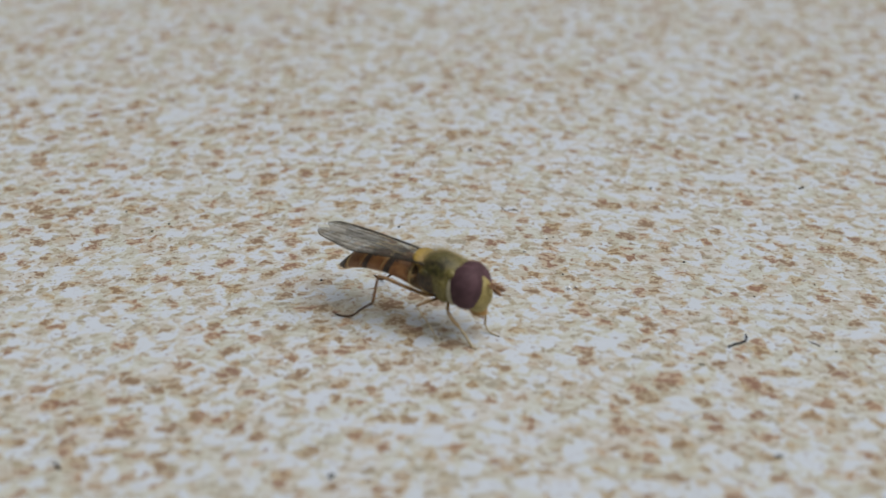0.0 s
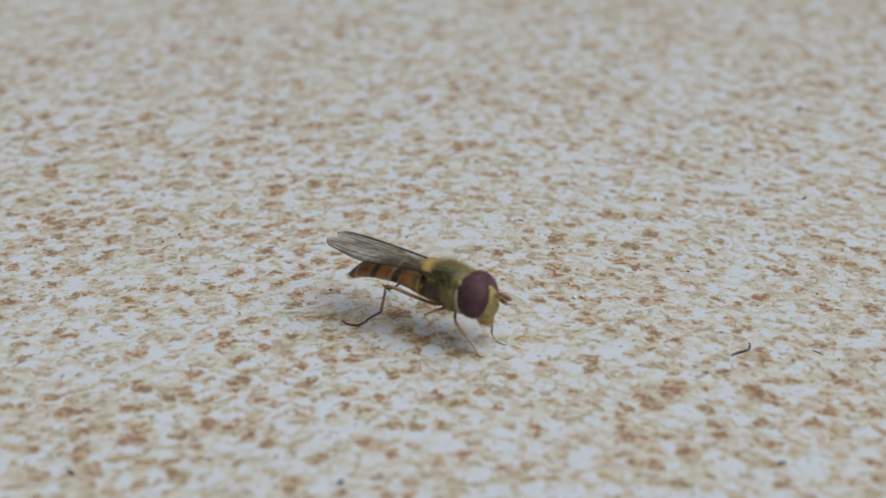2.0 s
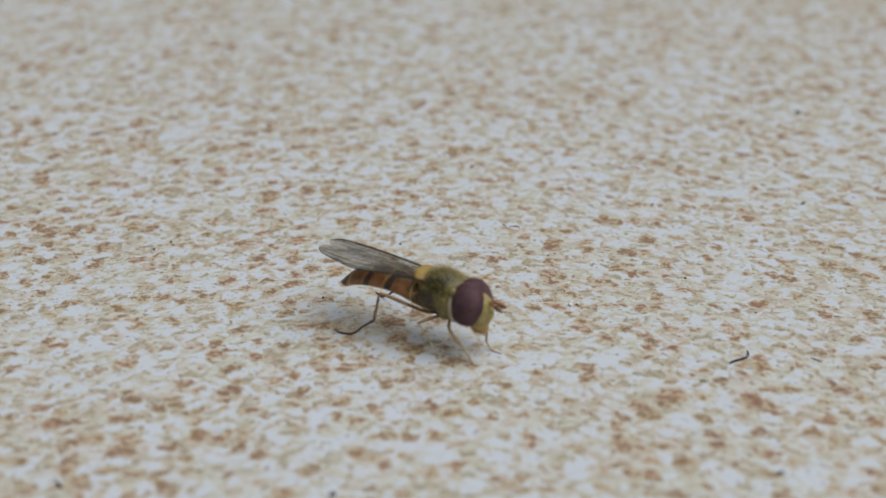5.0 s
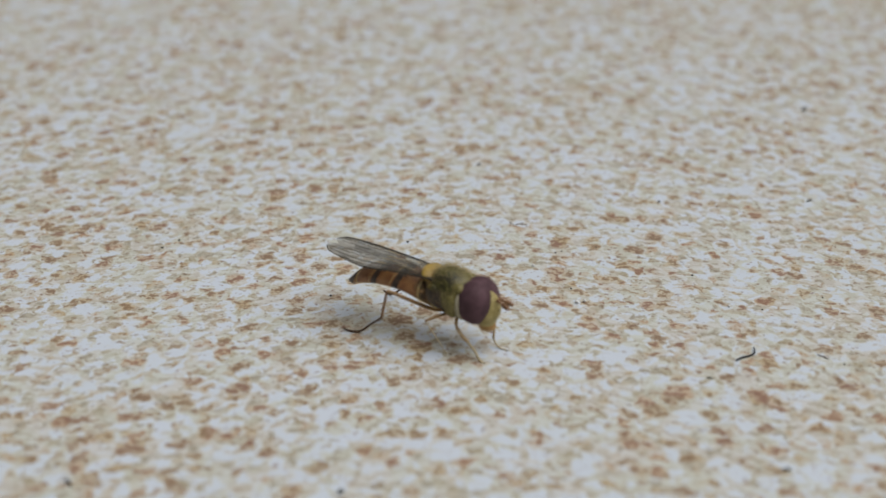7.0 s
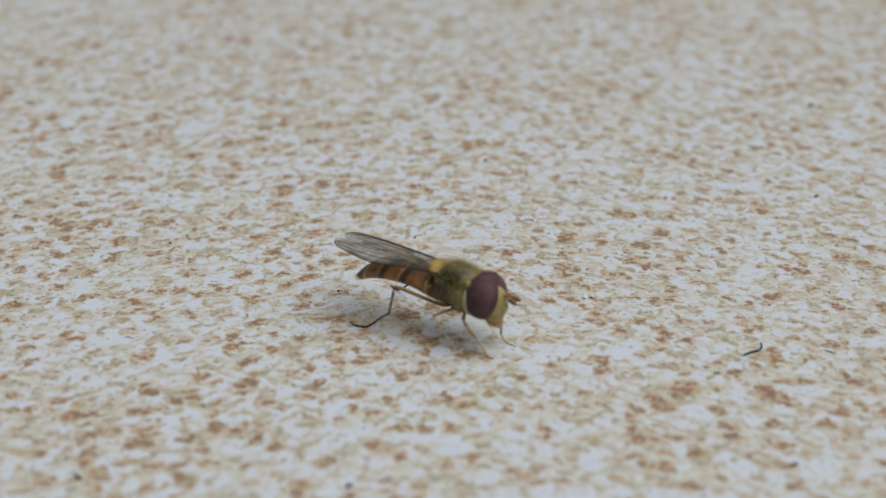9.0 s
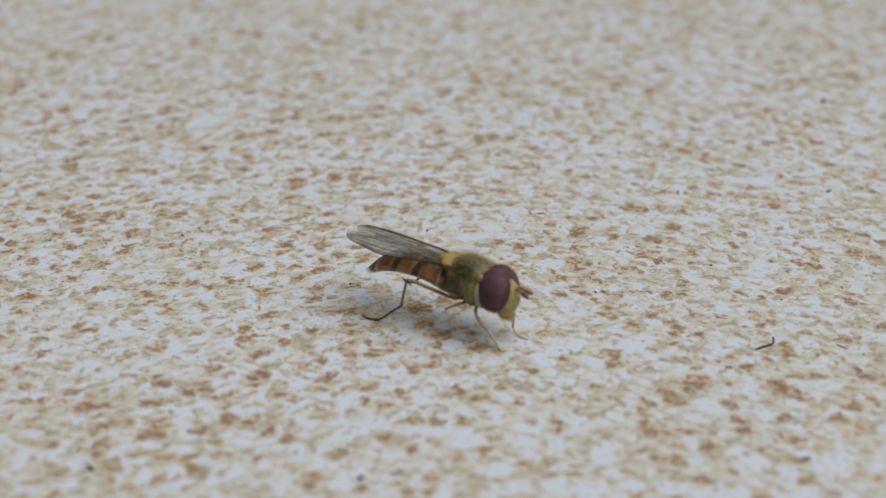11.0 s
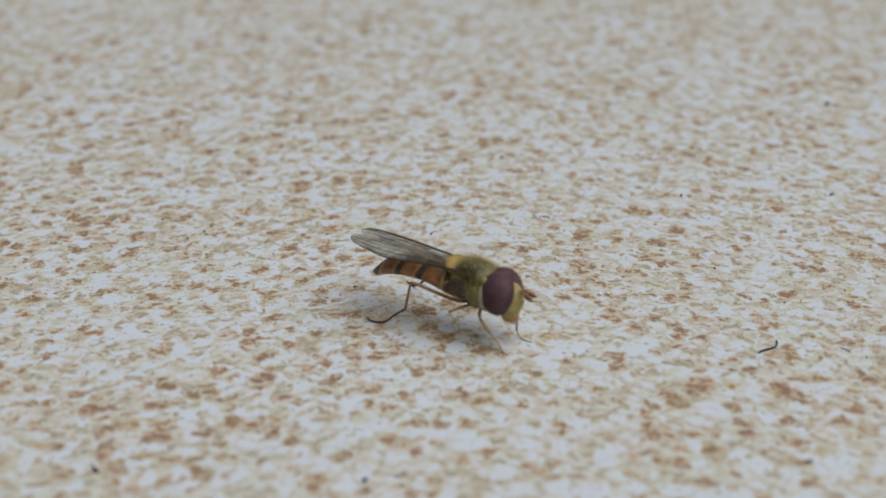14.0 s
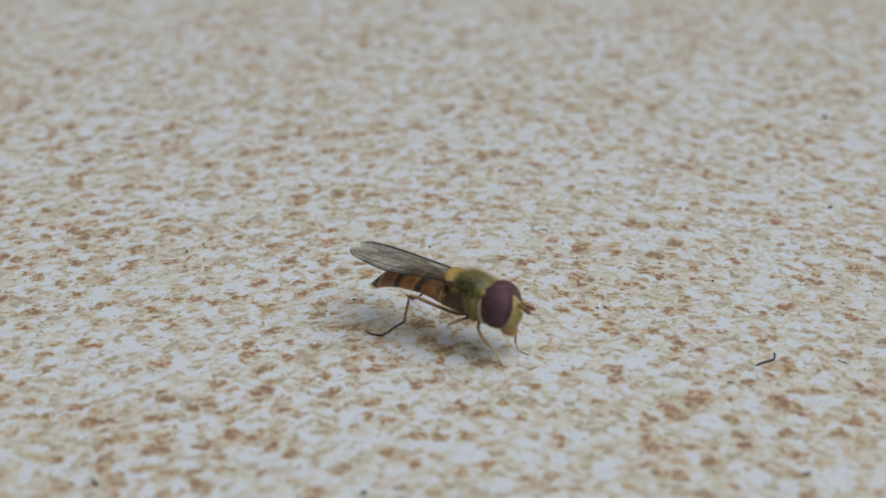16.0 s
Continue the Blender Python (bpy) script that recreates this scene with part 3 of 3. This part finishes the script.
def build_fly():
    fly = tagged(new("hoverfly"), "orange and black banded hoverfly resting with folded wings", "insect")
    build_abdomen(fly)
    build_thorax(fly)
    build_head(fly)
    for side in (-1, 1):
        build_wing(fly, side)
    # hind legs
    build_leg(fly, [(0.15, -0.35, 2.0), (-0.63, -0.5, 1.83), (-1.62, -1.0, 2.28), (-2.53, -1.5, 2.78), (-2.86, -1.68, 2.90)],
              [(-2.86, -1.68, 2.90), (-2.96, -1.88, 1.95), (-3.02, -2.0, 1.37)],
              [(-3.02, -2.0, 1.37), (-3.75, -1.9, 0.75), (-4.3, -1.98, 0.22), (-4.75, -2.03, 0.05), (-5.05, -2.1, 0.05), (-5.30, -2.18, 0.14)],
              (0.105, 0.078, 0.064), (HONEY, BROWN_LEG, DARK_LEG), "slender brown hind leg, bent at the knee")
    build_leg(fly, [(0.15, 0.35, 2.0), (-0.63, 0.5, 1.83), (-1.9, 1.1, 2.1), (-3.1, 1.5, 2.3)],
              [(-3.1, 1.5, 2.3), (-3.7, 1.75, 1.5), (-4.3, 2.0, 0.8)],
              [(-4.3, 2.0, 0.8), (-4.9, 2.25, 0.25), (-5.3, 2.4, 0.05), (-5.75, 2.6, 0.04)],
              (0.105, 0.078, 0.064), (HONEY, BROWN_LEG, DARK_LEG), "slender brown hind leg, bent at the knee")
    # middle legs
    build_leg(fly, [(0.22, -0.6, 1.92), (-0.15, -1.2, 1.9), (-0.51, -1.7, 1.78)],
              [(-0.51, -1.7, 1.78), (-0.2, -1.62, 1.35), (0.12, -1.56, 0.85)],
              [(0.12, -1.56, 0.85), (0.42, -1.5, 0.35), (0.62, -1.46, 0.06), (0.80, -1.44, 0.03)],
              (0.095, 0.040, 0.028), (HONEY, STRAW, STRAW), "thin straw-coloured middle leg")
    build_leg(fly, [(0.22, 0.6, 1.92), (-0.2, 1.3, 1.9), (-0.5, 1.9, 1.75)],
              [(-0.5, 1.9, 1.75), (-0.4, 2.2, 1.2), (-0.3, 2.4, 0.7)],
              [(-0.3, 2.4, 0.7), (-0.2, 2.6, 0.25), (-0.1, 2.7, 0.04), (0.1, 2.85, 0.03)],
              (0.095, 0.040, 0.028), (HONEY, STRAW, STRAW), "thin straw-coloured middle leg")
    # front legs
    build_leg(fly, [(0.86, -0.55, 2.1), (0.92, -0.9, 1.85), (1.02, -1.1, 1.62)],
              [(1.02, -1.1, 1.62), (1.35, -1.2, 1.29), (1.76, -1.2, 0.95)],
              [(1.76, -1.2, 0.95), (2.2, -1.2, 0.5), (2.55, -1.28, 0.10), (2.80, -1.32, 0.03)],
              (0.10, 0.095, 0.065), (AMBER, PALE_AMBER, STRAW), "short amber front leg")
    build_leg(fly, [(0.95, 0.5, 2.1), (1.7, 0.62, 2.05), (2.5, 0.5, 1.86)],
              [(2.5, 0.5, 1.86), (2.46, 0.45, 1.2), (2.44, 0.4, 0.52)],
              [(2.44, 0.4, 0.52), (2.60, 0.41, 0.22), (2.85, 0.40, 0.06), (3.24, 0.38, 0.03)],
              (0.10, 0.065, 0.048), (AMBER, PALE_AMBER, STRAW), "short amber front leg")
    fly.matrix_basis = pose(0.00035, -0.00992, 0, 0, 0, -30)
    return fly


# ---- crumbs on the surface ----
def crumb(name, bm, material, label, category, group=""):
    return tagged(part(name, bm, material, None), label, category, group)


def grain(x, y, size, seed, flat=0.7):
    rng = random.Random(seed)
    bm = bmesh.new()
    bmesh.ops.create_icosphere(bm, subdivisions=2, radius=size)
    for v in bm.verts:
        v.co *= rng.uniform(0.75, 1.15)
    low = min(v.co.z for v in bm.verts) * flat
    bmesh.ops.transform(bm, matrix=Matrix.Translation((x, y, -low - size * 0.04)) @ Matrix.Diagonal((1, 1, flat, 1)), verts=bm.verts)
    return bm


def build_crumbs():
    fibre = tube([(15.32, -12.23, 0.07), (15.70, -11.96, 0.07), (16.13, -11.79, 0.08), (16.38, -11.50, 0.07), (16.43, -11.22, 0.10), (16.40, -11.06, 0.12)], [0.05, 0.062, 0.055, 0.05, 0.045, 0.035], 8)
    crumb("fibre", fibre, FIBRE, "short curled black fibre lying on the surface", "fibre")
    for x0, y0, x1, y1, r, mat, label in (
            (15.92, -21.94, 16.31, -21.90, 0.075, GRIT, "stubby grey-green plant scrap"),
            (19.67, -11.63, 20.14, -12.07, 0.032, SLIVER, "thin dark brown sliver"),
            (13.51, -13.90, 13.83, -13.95, 0.04, GRIT, "thin grey sliver of dry dirt"),
            (25.44, 21.10, 25.70, 21.32, 0.13, GRIT, "stubby grey-green plant scrap"),
            (-17.51, -22.71, -17.16, -23.17, 0.075, SOOT, "short black sliver of dirt"),
            (-4.80, -23.70, -4.55, -23.62, 0.12, GRIT, "stubby grey-green plant scrap"),
            (22.81, 6.60, 23.13, 6.76, 0.06, SOOT, "short black sliver of dirt")):
        mid = ((x0 + x1) / 2 + 0.03, (y0 + y1) / 2 + 0.02, r * 1.1)
        crumb("sliver", tube([(x0, y0, r), mid, (x1, y1, r)], [r * 0.6, r, r * 0.7], 7), mat, label, "sliver", "slivers on the surface")
    for k, (x, y, size) in enumerate(((-2.12, 1.11, 0.075), (2.32, 12.08, 0.10), (13.51, 6.52, 0.08), (-6.30, -5.37, 0.075), (6.60, -0.25, 0.055), (6.98, -0.04, 0.045), (7.23, -4.53, 0.05), (9.06, 0.46, 0.045), (-18.59, 2.89, 0.06), (-15.79, 1.33, 0.07), (-16.65, 0.39, 0.07), (21.23, -5.57, 0.045), (14.28, -3.01, 0.07), (17.62, -6.92, 0.05), (20.88, -12.56, 0.05))):
        crumb("grain", grain(x, y, size, k), SOOT, "tiny black grain of dirt", "grain", "dirt grains")
    for points in (((4.02, 3.79), (4.18, 3.60), (4.31, 3.33)), ((4.40, 3.30), (4.59, 3.48), (4.85, 3.40)), ((4.75, 3.62), (4.98, 3.42), (5.10, 3.20))):
        crumb("lint", tube([(x, y, 0.03) for x, y in points], [0.016, 0.022, 0.014], 6), SLIVER, "hair-thin dark lint thread on the surface", "lint", "lint threads")
    for k, (x, y, size) in enumerate(((5.22, -1.86, 0.10), (7.46, -6.14, 0.12), (7.88, -6.01, 0.10), (15.85, -6.58, 0.08))):
        crumb("crystal", grain(x, y, size, 50 + k, 0.8), CRYSTAL, "tiny clear glinting grain", "grain", "clear grains")


build_surface()
build_fly()
build_crumbs()
